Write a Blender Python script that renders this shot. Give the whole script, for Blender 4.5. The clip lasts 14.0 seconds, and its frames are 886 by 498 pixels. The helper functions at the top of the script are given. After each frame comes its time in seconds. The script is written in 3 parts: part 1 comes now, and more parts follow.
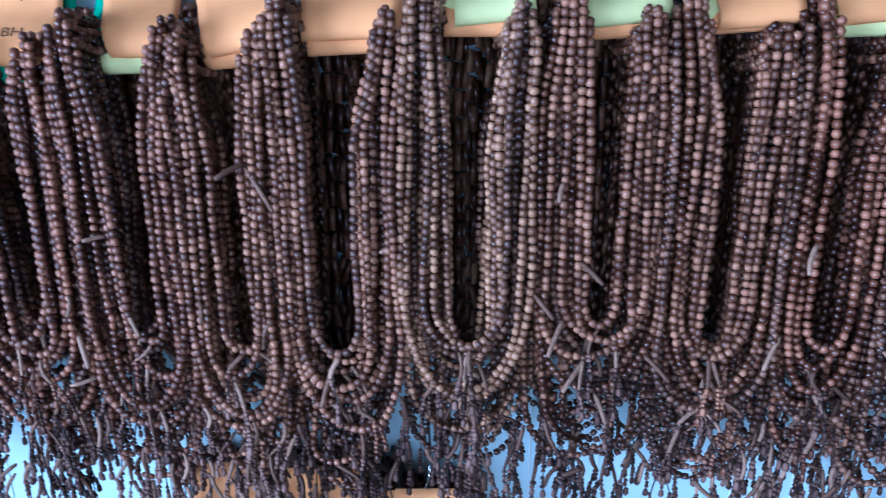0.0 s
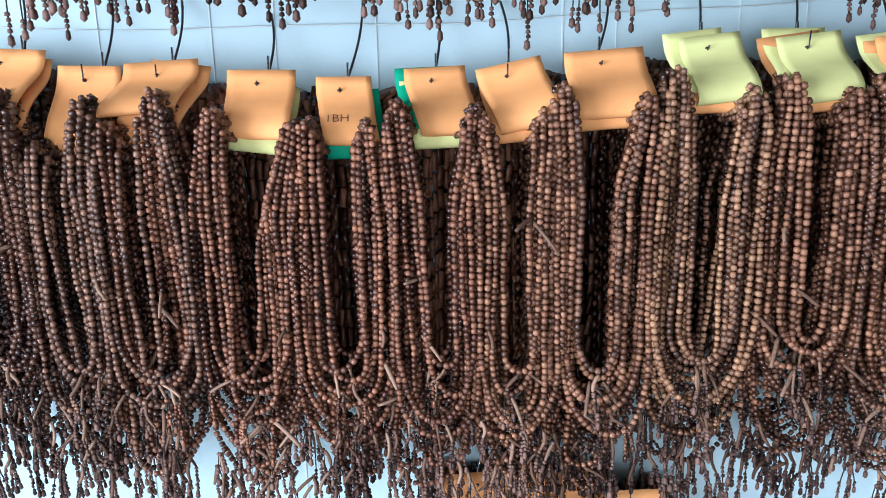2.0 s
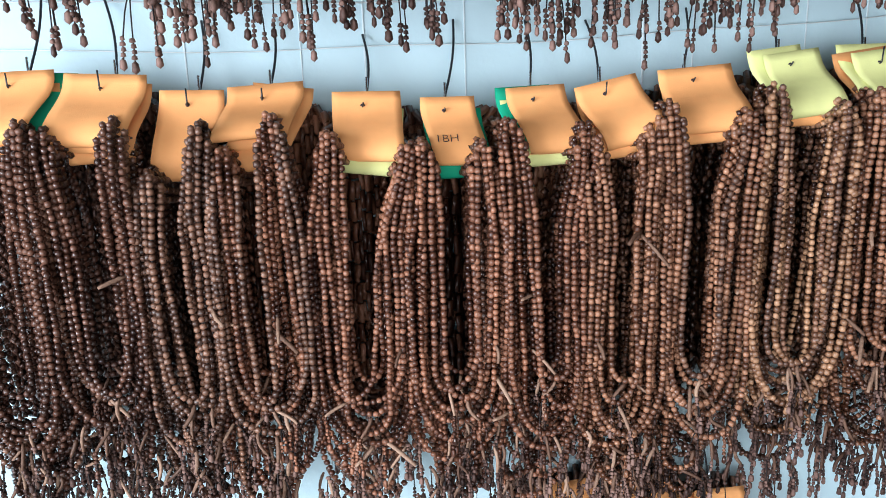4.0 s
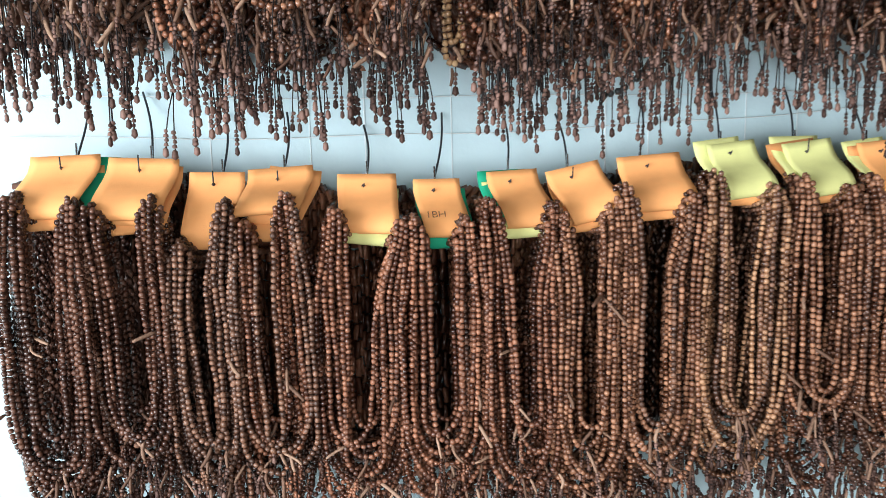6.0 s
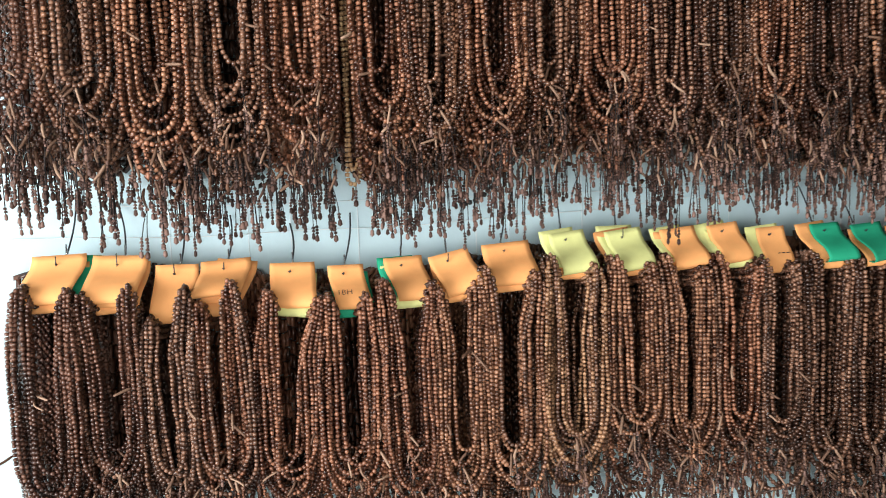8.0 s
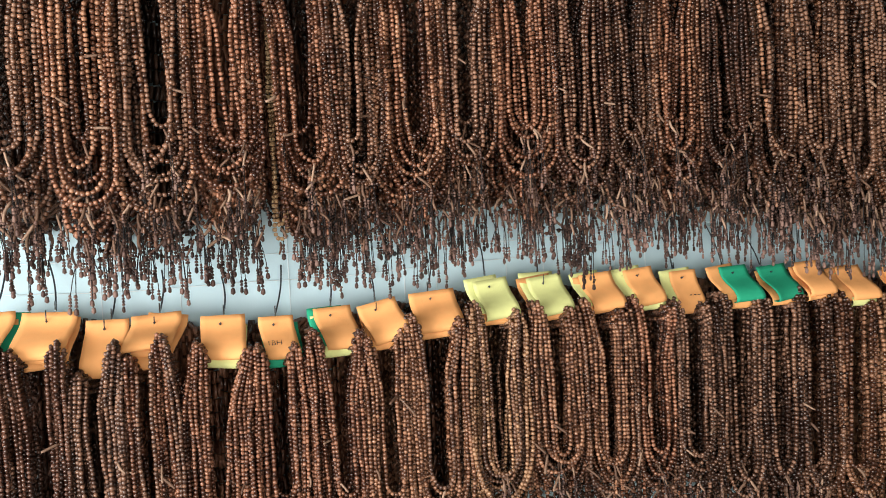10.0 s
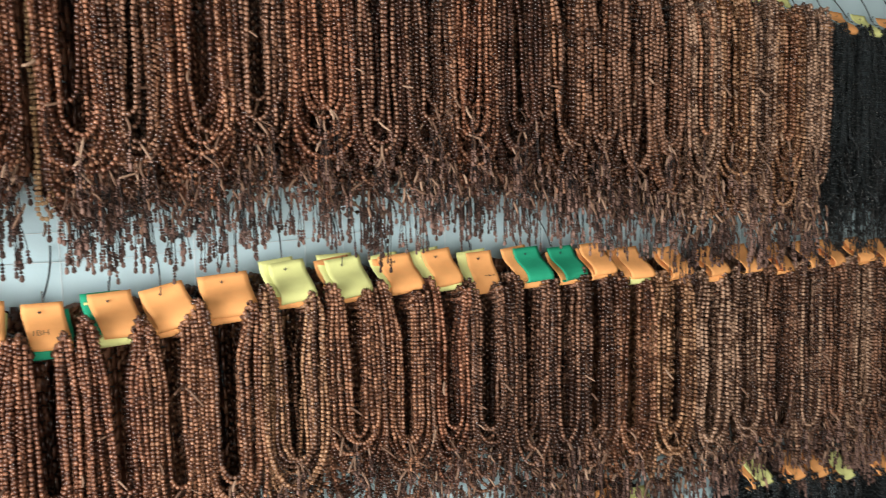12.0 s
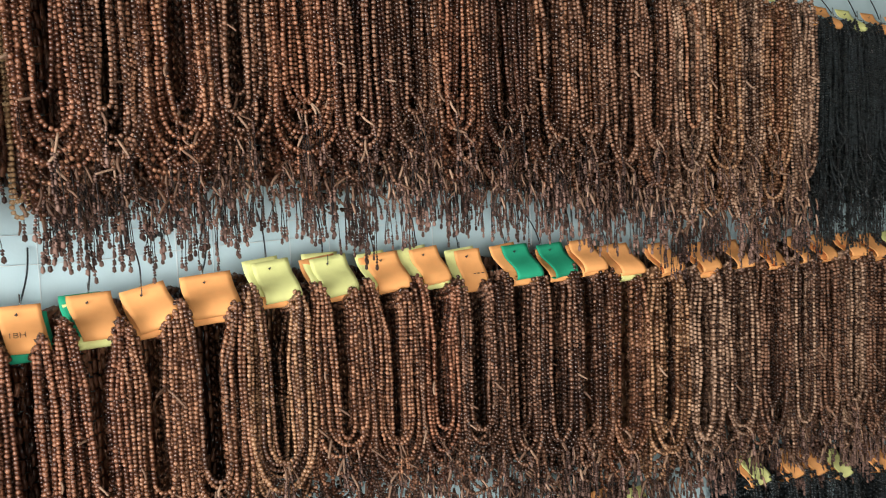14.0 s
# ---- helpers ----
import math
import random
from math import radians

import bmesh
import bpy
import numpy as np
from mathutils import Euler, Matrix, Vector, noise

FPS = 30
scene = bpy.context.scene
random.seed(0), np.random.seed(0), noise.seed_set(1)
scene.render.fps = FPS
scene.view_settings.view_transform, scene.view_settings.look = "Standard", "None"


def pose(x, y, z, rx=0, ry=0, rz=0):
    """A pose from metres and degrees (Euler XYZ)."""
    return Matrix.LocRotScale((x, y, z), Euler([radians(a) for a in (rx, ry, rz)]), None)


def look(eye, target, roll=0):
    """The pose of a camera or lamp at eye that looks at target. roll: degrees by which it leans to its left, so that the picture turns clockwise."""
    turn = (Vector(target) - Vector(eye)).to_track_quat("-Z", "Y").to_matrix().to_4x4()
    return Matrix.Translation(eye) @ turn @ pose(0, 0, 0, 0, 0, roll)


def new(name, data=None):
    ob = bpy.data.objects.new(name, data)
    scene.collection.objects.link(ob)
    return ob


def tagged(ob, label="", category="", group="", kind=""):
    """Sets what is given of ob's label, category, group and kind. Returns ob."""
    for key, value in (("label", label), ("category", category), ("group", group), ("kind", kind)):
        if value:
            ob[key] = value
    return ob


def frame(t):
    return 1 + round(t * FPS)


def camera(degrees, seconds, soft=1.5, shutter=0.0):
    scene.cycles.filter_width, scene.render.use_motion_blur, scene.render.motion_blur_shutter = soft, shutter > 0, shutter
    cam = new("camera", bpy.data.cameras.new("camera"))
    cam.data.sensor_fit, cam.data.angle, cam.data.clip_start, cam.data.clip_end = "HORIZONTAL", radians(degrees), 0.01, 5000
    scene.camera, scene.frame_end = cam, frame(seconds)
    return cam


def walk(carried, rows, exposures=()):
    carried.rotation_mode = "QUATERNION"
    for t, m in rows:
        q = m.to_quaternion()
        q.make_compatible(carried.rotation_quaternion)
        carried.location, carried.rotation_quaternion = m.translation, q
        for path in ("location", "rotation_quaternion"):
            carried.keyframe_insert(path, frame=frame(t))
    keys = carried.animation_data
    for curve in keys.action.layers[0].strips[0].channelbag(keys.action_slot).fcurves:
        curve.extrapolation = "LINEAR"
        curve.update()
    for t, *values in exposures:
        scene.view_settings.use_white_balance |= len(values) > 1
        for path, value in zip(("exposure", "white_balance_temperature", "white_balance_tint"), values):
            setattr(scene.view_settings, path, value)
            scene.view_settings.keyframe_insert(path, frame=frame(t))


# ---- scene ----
cam = camera(61.1, 14.0, soft=0.85, shutter=0.5)
PATH = [
    (0, (-0.01, 0.157, 1.594), (-0.006, 2.061, 0.983), -0.0),
    (0.5, (-0.061, 0.145, 1.615), (-0.074, 2.042, 0.983), -0.9),
    (1, (-0.153, 0.097, 1.628), (-0.06, 2.026, 1.107), -2.2),
    (1.5, (-0.221, 0.052, 1.629), (-0.123, 1.98, 1.106), -1.4),
    (2, (-0.263, 0.03, 1.629), (-0.197, 1.967, 1.137), -1.2),
    (2.5, (-0.246, 0.049, 1.632), (-0.199, 1.983, 1.125), -1.0),
    (3, (-0.288, 0.065, 1.633), (-0.137, 1.995, 1.131), -1.6),
    (3.5, (-0.385, 0.042, 1.649), (-0.182, 1.969, 1.156), -1.7),
    (3.7, (-0.418, 0.04, 1.647), (-0.196, 1.965, 1.153), -2.0),
    (5.8, (-0.445, -0.051, 1.66), (-0.162, 1.904, 1.351), -1.3),
    (6, (-0.442, -0.07, 1.664), (-0.168, 1.887, 1.361), -1.4),
    (6.5, (-0.426, -0.151, 1.678), (-0.123, 1.807, 1.408), -2.1),
    (6.7, (-0.46, -0.177, 1.701), (-0.07, 1.768, 1.448), -1.8),
    (7, (-0.428, -0.253, 1.703), (-0.068, 1.698, 1.455), -1.5),
    (7.5, (-0.427, -0.322, 1.719), (-0.025, 1.627, 1.516), -1.7),
    (8, (-0.434, -0.353, 1.732), (0.007, 1.59, 1.555), -2.1),
    (8.5, (-0.422, -0.374, 1.742), (0.088, 1.555, 1.597), -2.3),
    (8.7, (-0.419, -0.381, 1.739), (0.108, 1.546, 1.65), -2.6),
    (10.8, (-0.388, -0.418, 1.75), (0.24, 1.48, 1.674), -3.4),
    (11, (-0.383, -0.417, 1.749), (0.298, 1.46, 1.654), -3.1),
    (11.5, (-0.366, -0.417, 1.756), (0.488, 1.387, 1.643), -2.1),
    (12, (-0.355, -0.413, 1.77), (0.63, 1.318, 1.589), -1.5),
    (12.5, (-0.339, -0.421, 1.752), (0.713, 1.267, 1.544), -2.2),
    (13, (-0.336, -0.411, 1.753), (0.705, 1.276, 1.492), -2.6),
    (13.5, (-0.336, -0.404, 1.741), (0.701, 1.293, 1.54), -2.5),
    (14, (-0.338, -0.404, 1.738), (0.664, 1.321, 1.595), -2.6),
]
EXPOSURES = [
    (0.0, 0.1, 4250, 13), (0.5, 0.1, 4450, 13), (1.0, 0.09, 4850, 13), (1.5, 0.14, 5300, 12),
    (3.5, 0.14, 5900, 11), (5.8, 0.19, 6300, 10), (8.0, 0.17, 6650, 10), (14.0, 0.14, 6900, 10),
]
walk(cam, [(t, look(eye, target, roll)) for t, eye, target, roll in PATH], EXPOSURES)

# ---- world and light ----
world = bpy.data.worlds.new("world")
scene.world = world
world.use_nodes = True
wn = world.node_tree.nodes
sky = wn.new("ShaderNodeTexSky")
sky.sky_type, sky.sun_disc, sky.sun_elevation, sky.sun_rotation = "NISHITA", False, radians(40), radians(250)
world.node_tree.links.new(sky.outputs[0], wn["Background"].inputs[0])
wn["Background"].inputs[1].default_value = 0.12

ROOM_X0, ROOM_X1, ROOM_Y0, WALL_Y, ROOM_H = -2.1, 3.4, -2.9, 0.845, 2.9


def area_lamp(name, eye, target, sx, sy, power, colour):
    data = bpy.data.lights.new(name, "AREA")
    data.shape, data.size, data.size_y, data.energy, data.color = "RECTANGLE", sx, sy, power, colour
    ob = new(name, data)
    ob.matrix_world = look(eye, target)
    return ob


# daylight through the side window and through the shop front behind
area_lamp("window_light", (ROOM_X0 + 0.02, -1.0, 1.5), (0.4, -1.0, 1.5), 1.9, 1.4, 128, (0.97, 0.985, 1.0))
area_lamp("front_light", (-0.55, ROOM_Y0 + 0.03, 1.3), (-0.55, 0.8, 1.3), 2.9, 1.7, 66, (1.0, 0.985, 0.96))


# ---- materials ----
def material(name, rough=0.5, metal=0.0, spec=0.5):
    m = bpy.data.materials.new(name)
    m.use_nodes = True
    b = m.node_tree.nodes["Principled BSDF"]
    b.inputs["Roughness"].default_value = rough
    b.inputs["Metallic"].default_value = metal
    b.inputs["Specular IOR Level"].default_value = spec
    return m, m.node_tree.nodes, m.node_tree.links, b


def ramp(nodes, stops):
    r = nodes.new("ShaderNodeValToRGB")
    e = r.color_ramp.elements
    while len(e) < len(stops):
        e.new(0.5)
    for i, (p, c) in enumerate(stops):
        e[i].position, e[i].color = p, (*c, 1)
    return r


def bead_material(name, dark, mid, light, rough=0.34, spec=0.5, coat=0.4):
    """Turned wood: tone differs from string to string and from bead to bead, with grain and pores."""
    m, n, l, b = material(name, rough, 0, spec)
    info, geo, co = n.new("ShaderNodeObjectInfo"), n.new("ShaderNodeNewGeometry"), n.new("ShaderNodeTexCoord")
    mixv = n.new("ShaderNodeMix")
    mixv.inputs[0].default_value = 0.55
    l.new(info.outputs["Random"], mixv.inputs[2])
    l.new(geo.outputs["Random Per Island"], mixv.inputs[3])
    grain = n.new("ShaderNodeTexNoise")
    grain.inputs["Scale"].default_value, grain.inputs["Detail"].default_value = 420, 4
    l.new(co.outputs["Object"], grain.inputs["Vector"])
    big = n.new("ShaderNodeTexNoise")
    big.inputs["Scale"].default_value = 9
    l.new(co.outputs["Object"], big.inputs["Vector"])
    a1 = n.new("ShaderNodeMath")
    a1.operation = "MULTIPLY_ADD"
    a1.inputs[1].default_value, a1.inputs[2].default_value = 0.5, -0.25
    l.new(grain.outputs[0], a1.inputs[0])
    a2 = n.new("ShaderNodeMath")
    a2.operation = "MULTIPLY_ADD"
    a2.inputs[1].default_value, a2.inputs[2].default_value = 0.7, -0.35
    l.new(big.outputs[0], a2.inputs[0])
    s1, s2 = n.new("ShaderNodeMath"), n.new("ShaderNodeMath")
    l.new(mixv.outputs[0], s1.inputs[0])
    l.new(a1.outputs[0], s1.inputs[1])
    l.new(s1.outputs[0], s2.inputs[0])
    l.new(a2.outputs[0], s2.inputs[1])
    r = ramp(n, [(0.12, dark), (0.46, mid), (0.80, light)])
    l.new(s2.outputs[0], r.inputs[0])
    l.new(r.outputs[0], b.inputs["Base Color"])
    b.inputs["Coat Weight"].default_value, b.inputs["Coat Roughness"].default_value = coat, 0.24
    rr = n.new("ShaderNodeMapRange")
    rr.inputs[3].default_value, rr.inputs[4].default_value = rough - 0.08, rough + 0.16
    l.new(geo.outputs["Random Per Island"], rr.inputs[0])
    l.new(rr.outputs[0], b.inputs["Roughness"])
    bump = n.new("ShaderNodeBump")
    bump.inputs["Strength"].default_value, bump.inputs["Distance"].default_value = 0.35, 0.0006
    l.new(grain.outputs[0], bump.inputs["Height"])
    l.new(bump.outputs[0], b.inputs["Normal"])
    return m


M_BROWN = bead_material("brown_wood_bead", (0.0243, 0.0070, 0.0030), (0.0986, 0.0353, 0.0163), (0.3610, 0.1725, 0.0956))
M_RED = bead_material("red_brown_wood_bead", (0.0222, 0.0062, 0.0030), (0.0824, 0.0266, 0.0125), (0.3069, 0.1308, 0.0722))
M_GOLD = bead_material("golden_wood_bead", (0.0333, 0.0108, 0.0041), (0.1335, 0.0575, 0.0264), (0.4242, 0.2326, 0.1269))
M_GREY = bead_material("grey_brown_wood_bead", (0.0167, 0.0059, 0.0033), (0.0614, 0.0254, 0.0144), (0.2391, 0.1182, 0.0712))
M_ASH = bead_material("ashen_brown_wood_bead", (0.0263, 0.0100, 0.0056), (0.1033, 0.0513, 0.0314), (0.3971, 0.2442, 0.1620))
M_DARK = bead_material("dark_wood_bead", (0.017, 0.006, 0.0035), (0.052, 0.0185, 0.0105), (0.140, 0.060, 0.036))
M_TAIL = bead_material("dusky_tail_bead", (0.0238, 0.0115, 0.0089), (0.0740, 0.0400, 0.0320), (0.2288, 0.1380, 0.1121), 0.5, 0.3, 0.0)
M_PALE = bead_material("pale_wood_bead", (0.22, 0.12, 0.055), (0.38, 0.23, 0.115), (0.52, 0.35, 0.19))
M_BLACK = bead_material("black_bead", (0.004, 0.006, 0.007), (0.009, 0.013, 0.015), (0.022, 0.031, 0.036), 0.3, 0.45, 0.25)
M_TWIG = bead_material("bark_twig", (0.055, 0.026, 0.016), (0.145, 0.080, 0.052), (0.36, 0.235, 0.165), 0.6, 0.3, 0.0)


def cord_material():
    m, n, l, b = material("dark_cord", 0.75, 0, 0.25)
    t = n.new("ShaderNodeTexNoise")
    t.inputs["Scale"].default_value = 700
    r = ramp(n, [(0.3, (0.010, 0.009, 0.010)), (0.7, (0.030, 0.026, 0.026))])
    l.new(t.outputs[0], r.inputs[0])
    l.new(r.outputs[0], b.inputs["Base Color"])
    return m


M_CORD = cord_material()


def paper_material(name, base):
    m, n, l, b = material(name, 0.72, 0, 0.25)
    co, info = n.new("ShaderNodeTexCoord"), n.new("ShaderNodeObjectInfo")
    fine, big = n.new("ShaderNodeTexNoise"), n.new("ShaderNodeTexNoise")
    fine.inputs["Scale"].default_value, fine.inputs["Detail"].default_value = 900, 5
    big.inputs["Scale"].default_value, big.inputs["Detail"].default_value = 28, 3
    l.new(co.outputs["Object"], fine.inputs["Vector"])
    l.new(co.outputs["Object"], big.inputs["Vector"])
    r = ramp(n, [(0.25, tuple(c * 0.86 for c in base)), (0.6, base), (0.9, tuple(min(c * 1.06 + 0.01, 0.9) for c in base))])
    l.new(big.outputs[0], r.inputs[0])
    hsv = n.new("ShaderNodeHueSaturation")
    mr = n.new("ShaderNodeMapRange")
    mr.inputs[3].default_value, mr.inputs[4].default_value = 0.9, 1.08
    l.new(info.outputs["Random"], mr.inputs[0])
    l.new(mr.outputs[0], hsv.inputs["Value"])
    l.new(r.outputs[0], hsv.inputs["Color"])
    l.new(hsv.outputs[0], b.inputs["Base Color"])
    bump = n.new("ShaderNodeBump")
    bump.inputs["Strength"].default_value, bump.inputs["Distance"].default_value = 0.25, 0.0006
    l.new(fine.outputs[0], bump.inputs["Height"])
    bump2 = n.new("ShaderNodeBump")
    bump2.inputs["Strength"].default_value, bump2.inputs["Distance"].default_value = 0.5, 0.002
    l.new(big.outputs[0], bump2.inputs["Height"])
    l.new(bump.outputs[0], bump2.inputs["Normal"])
    l.new(bump2.outputs[0], b.inputs["Normal"])
    return m


PAPER = {
    "orange": paper_material("orange_paper", (0.92, 0.43, 0.16)),
    "yellow": paper_material("lime_paper", (0.80, 0.83, 0.35)),
    "green": paper_material("green_paper", (0.015, 0.34, 0.19)),
}
M_INK, n_, l_, b_ = material("ink", 0.6, 0, 0.3)
b_.inputs["Base Color"].default_value = (0.03, 0.02, 0.025, 1)
M_STEEL, n_, l_, b_ = material("bright_steel", 0.22, 1.0)
b_.inputs["Base Color"].default_value = (0.72, 0.74, 0.76, 1)
M_STEM, n_, l_, b_ = material("dark_wire", 0.33, 0.6)
b_.inputs["Base Color"].default_value = (0.035, 0.042, 0.05, 1)
M_LINE, n_, l_, b_ = material("nylon_line", 0.35, 0, 0.5)
b_.inputs["Base Color"].default_value = (0.62, 0.68, 0.70, 1)


def plaster(name, base, scale=6.0, rough=0.55, amount=0.07):
    m, n, l, b = material(name, rough, 0, 0.3)
    co = n.new("ShaderNodeTexCoord")
    big, fine = n.new("ShaderNodeTexNoise"), n.new("ShaderNodeTexNoise")
    big.inputs["Scale"].default_value, big.inputs["Detail"].default_value = scale, 5
    fine.inputs["Scale"].default_value, fine.inputs["Detail"].default_value = 180, 3
    l.new(co.outputs["Object"], big.inputs["Vector"])
    l.new(co.outputs["Object"], fine.inputs["Vector"])
    r = ramp(n, [(0.3, tuple(c * (1 - amount) for c in base)), (0.7, tuple(c * (1 + amount) for c in base))])
    l.new(big.outputs[0], r.inputs[0])
    l.new(r.outputs[0], b.inputs["Base Color"])
    bump = n.new("ShaderNodeBump")
    bump.inputs["Strength"].default_value, bump.inputs["Distance"].default_value = 0.2, 0.001
    l.new(fine.outputs[0], bump.inputs["Height"])
    l.new(bump.outputs[0], b.inputs["Normal"])
    return m


M_WALL = plaster("pale_blue_paint", (0.48, 0.645, 0.705))
M_STRIP = plaster("pale_strip", (0.60, 0.70, 0.74), 20, 0.35)
# buff kept dark so the unseen room bounces little light between the strings
M_ROOM = plaster("dark_unseen_room", (0.15, 0.135, 0.11))
M_FLOOR = plaster("grey_floor", (0.20, 0.18, 0.16), 4.0, 0.5, 0.15)


# ---- mesh helpers ----
def mesh_object(name, verts, quads, tris, mat, smooth=True):
    """One mesh object out of number arrays."""
    me = bpy.data.meshes.new(name)
    nq, nt = len(quads), len(tris)
    me.vertices.add(len(verts))
    me.vertices.foreach_set("co", np.asarray(verts, dtype=np.float32).ravel())
    loops = np.concatenate([np.asarray(quads, dtype=np.int32).ravel(), np.asarray(tris, dtype=np.int32).ravel()]).astype(np.int32)
    me.loops.add(len(loops))
    me.loops.foreach_set("vertex_index", loops)
    me.polygons.add(nq + nt)
    starts = np.concatenate([np.arange(nq) * 4, nq * 4 + np.arange(nt) * 3]).astype(np.int32)
    me.polygons.foreach_set("loop_start", starts)
    me.polygons.foreach_set("use_smooth", np.full(nq + nt, smooth, dtype=bool))
    me.update(calc_edges=True)
    me.materials.append(mat)
    return new(name, me)


def part(name, bm, mat, parent=None, label=""):
    me = bpy.data.meshes.new(name)
    bm.to_mesh(me)
    bm.free()
    me.materials.append(mat)
    ob = new(name, me)
    if parent:
        ob.parent = parent
    return tagged(ob, label)


def under(ob, parent, label=""):
    """Hangs ob, built in world places, under parent."""
    ob.parent = parent
    ob.matrix_parent_inverse = Matrix.Translation(parent.matrix_basis.translation).inverted()
    return tagged(ob, label)


def thing(name, at, label, category, group=""):
    ob = new(name)
    ob.location = at
    ob.empty_display_size = 0.02
    return tagged(ob, label, category, group)


def box(bm, x0, x1, y0, y1, z0, z1):
    m = Matrix.LocRotScale(((x0 + x1) / 2, (y0 + y1) / 2, (z0 + z1) / 2), None, (x1 - x0, y1 - y0, z1 - z0))
    bmesh.ops.create_cube(bm, size=1.0, matrix=m)


def frames_along(p):
    """Tangent and two cross directions at each point of a line."""
    t = np.gradient(p, axis=0)
    t /= np.maximum(np.linalg.norm(t, axis=1, keepdims=True), 1e-9)
    ref = np.where(np.abs(t[:, 1:2]) < 0.9, np.array([[0.0, 1.0, 0.0]]), np.array([[1.0, 0.0, 0.0]]))
    u = np.cross(t, ref)
    u /= np.maximum(np.linalg.norm(u, axis=1, keepdims=True), 1e-9)
    return t, u, np.cross(t, u)


def bead_arrays(c, t, u, v, radius, half, n, rings):
    """Beads at centres c. rings: pairs (place along the axis, share of the radius); poles are added."""
    k = len(c)
    a = np.arange(n) * 2 * np.pi / n
    cols = []
    for h, r in rings:
        ring = (c[:, None, :] + t[:, None, :] * (h * half)[:, None, None]
                + (u[:, None, :] * np.cos(a)[None, :, None] + v[:, None, :] * np.sin(a)[None, :, None]) * (r * radius)[:, None, None])
        cols.append(ring)
    low, high = c - t * half[:, None], c + t * half[:, None]
    per = n * len(rings) + 2
    verts = np.concatenate([*cols, low[:, None, :], high[:, None, :]], axis=1).reshape(-1, 3)
    i = np.arange(n)
    j = (i + 1) % n
    quads = [np.stack([m * n + i, m * n + j, (m + 1) * n + j, (m + 1) * n + i], 1) for m in range(len(rings) - 1)]
    tris = [np.stack([j, i, np.full(n, per - 2)], 1), np.stack([(len(rings) - 1) * n + i, (len(rings) - 1) * n + j, np.full(n, per - 1)], 1)]
    off = (np.arange(k) * per)[:, None, None]
    q = (np.concatenate(quads)[None] + off).reshape(-1, 4) if quads else np.zeros((0, 4), int)
    return verts, q, (np.concatenate(tris)[None] + off).reshape(-1, 3)


def tube_arrays(p, radii, n=5):
    """A closed tube along the points p."""
    p = np.asarray(p, float)
    t, u, v = frames_along(p)
    a = np.arange(n) * 2 * np.pi / n
    r = np.broadcast_to(np.asarray(radii, float), (len(p),))
    verts = (p[:, None] + (u[:, None] * np.cos(a)[None, :, None] + v[:, None] * np.sin(a)[None, :, None]) * r[:, None, None]).reshape(-1, 3)
    i = np.arange(n)
    j = (i + 1) % n
    quads = np.concatenate([np.stack([m * n + i, m * n + j, (m + 1) * n + j, (m + 1) * n + i], 1) for m in range(len(p) - 1)])
    e = len(verts)
    verts = np.concatenate([verts, p[:1], p[-1:]])
    last = (len(p) - 1) * n
    tris = np.concatenate([np.stack([j, i, np.full(n, e)], 1), np.stack([last + i, last + j, np.full(n, e + 1)], 1)])
    return verts, quads, tris


def joined(arrays):
    vs, qs, ts, o = [], [], [], 0
    for v, q, t in arrays:
        vs.append(v), qs.append(np.asarray(q).reshape(-1, 4) + o), ts.append(np.asarray(t).reshape(-1, 3) + o)
        o += len(v)
    return np.concatenate(vs), np.concatenate(qs), np.concatenate(ts)


# ---- the room ----
def room():
    x0, x1, y0, y1, h = ROOM_X0, ROOM_X1, ROOM_Y0, WALL_Y, ROOM_H
    bm = bmesh.new()
    box(bm, x0 - 0.15, x1 + 0.15, y1, y1 + 0.15, 0, h)
    tagged(part("wall_north", bm, M_WALL), "pale blue painted display wall", "wall", kind="structure")
    # side walls, rear wall and ceiling are unseen, added to limit fill light
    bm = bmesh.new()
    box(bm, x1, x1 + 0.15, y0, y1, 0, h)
    tagged(part("wall_east", bm, M_ROOM), "unseen dark buff wall, added to close the room and cut bounce light", "wall", kind="structure")
    # unseen side wall, added, with the window's opening
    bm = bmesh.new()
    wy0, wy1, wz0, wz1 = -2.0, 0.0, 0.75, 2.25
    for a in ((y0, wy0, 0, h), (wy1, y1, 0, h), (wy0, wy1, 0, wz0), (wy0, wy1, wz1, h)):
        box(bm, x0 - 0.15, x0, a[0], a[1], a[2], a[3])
    tagged(part("wall_west", bm, M_ROOM), "unseen dark buff wall with a window opening, added to cut bounce light", "wall", kind="structure")
    bm = bmesh.new()
    sx0, sx1, sz0, sz1 = -2.02, 0.92, 0.42, 2.2
    for a in ((x0 - 0.15, sx0, 0, h), (sx1, x1 + 0.15, 0, h), (sx0, sx1, 0, sz0), (sx0, sx1, sz1, h)):
        box(bm, a[0], a[1], y0 - 0.15, y0, a[2], a[3])
    tagged(part("wall_south", bm, M_ROOM), "unseen dark buff wall with a shop window opening, added to cut bounce light", "wall", kind="structure")
    bm = bmesh.new()
    box(bm, x0 - 0.15, x1 + 0.15, y0 - 0.15, y1 + 0.15, -0.1, 0)
    tagged(part("floor", bm, M_FLOOR), "grey worn floor", "floor", kind="structure")
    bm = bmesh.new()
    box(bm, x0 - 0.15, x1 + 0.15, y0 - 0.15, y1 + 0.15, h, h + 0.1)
    tagged(part("ceiling", bm, M_ROOM), "unseen dark buff ceiling, added to close the room and cut bounce light", "ceiling", kind="structure")


room()

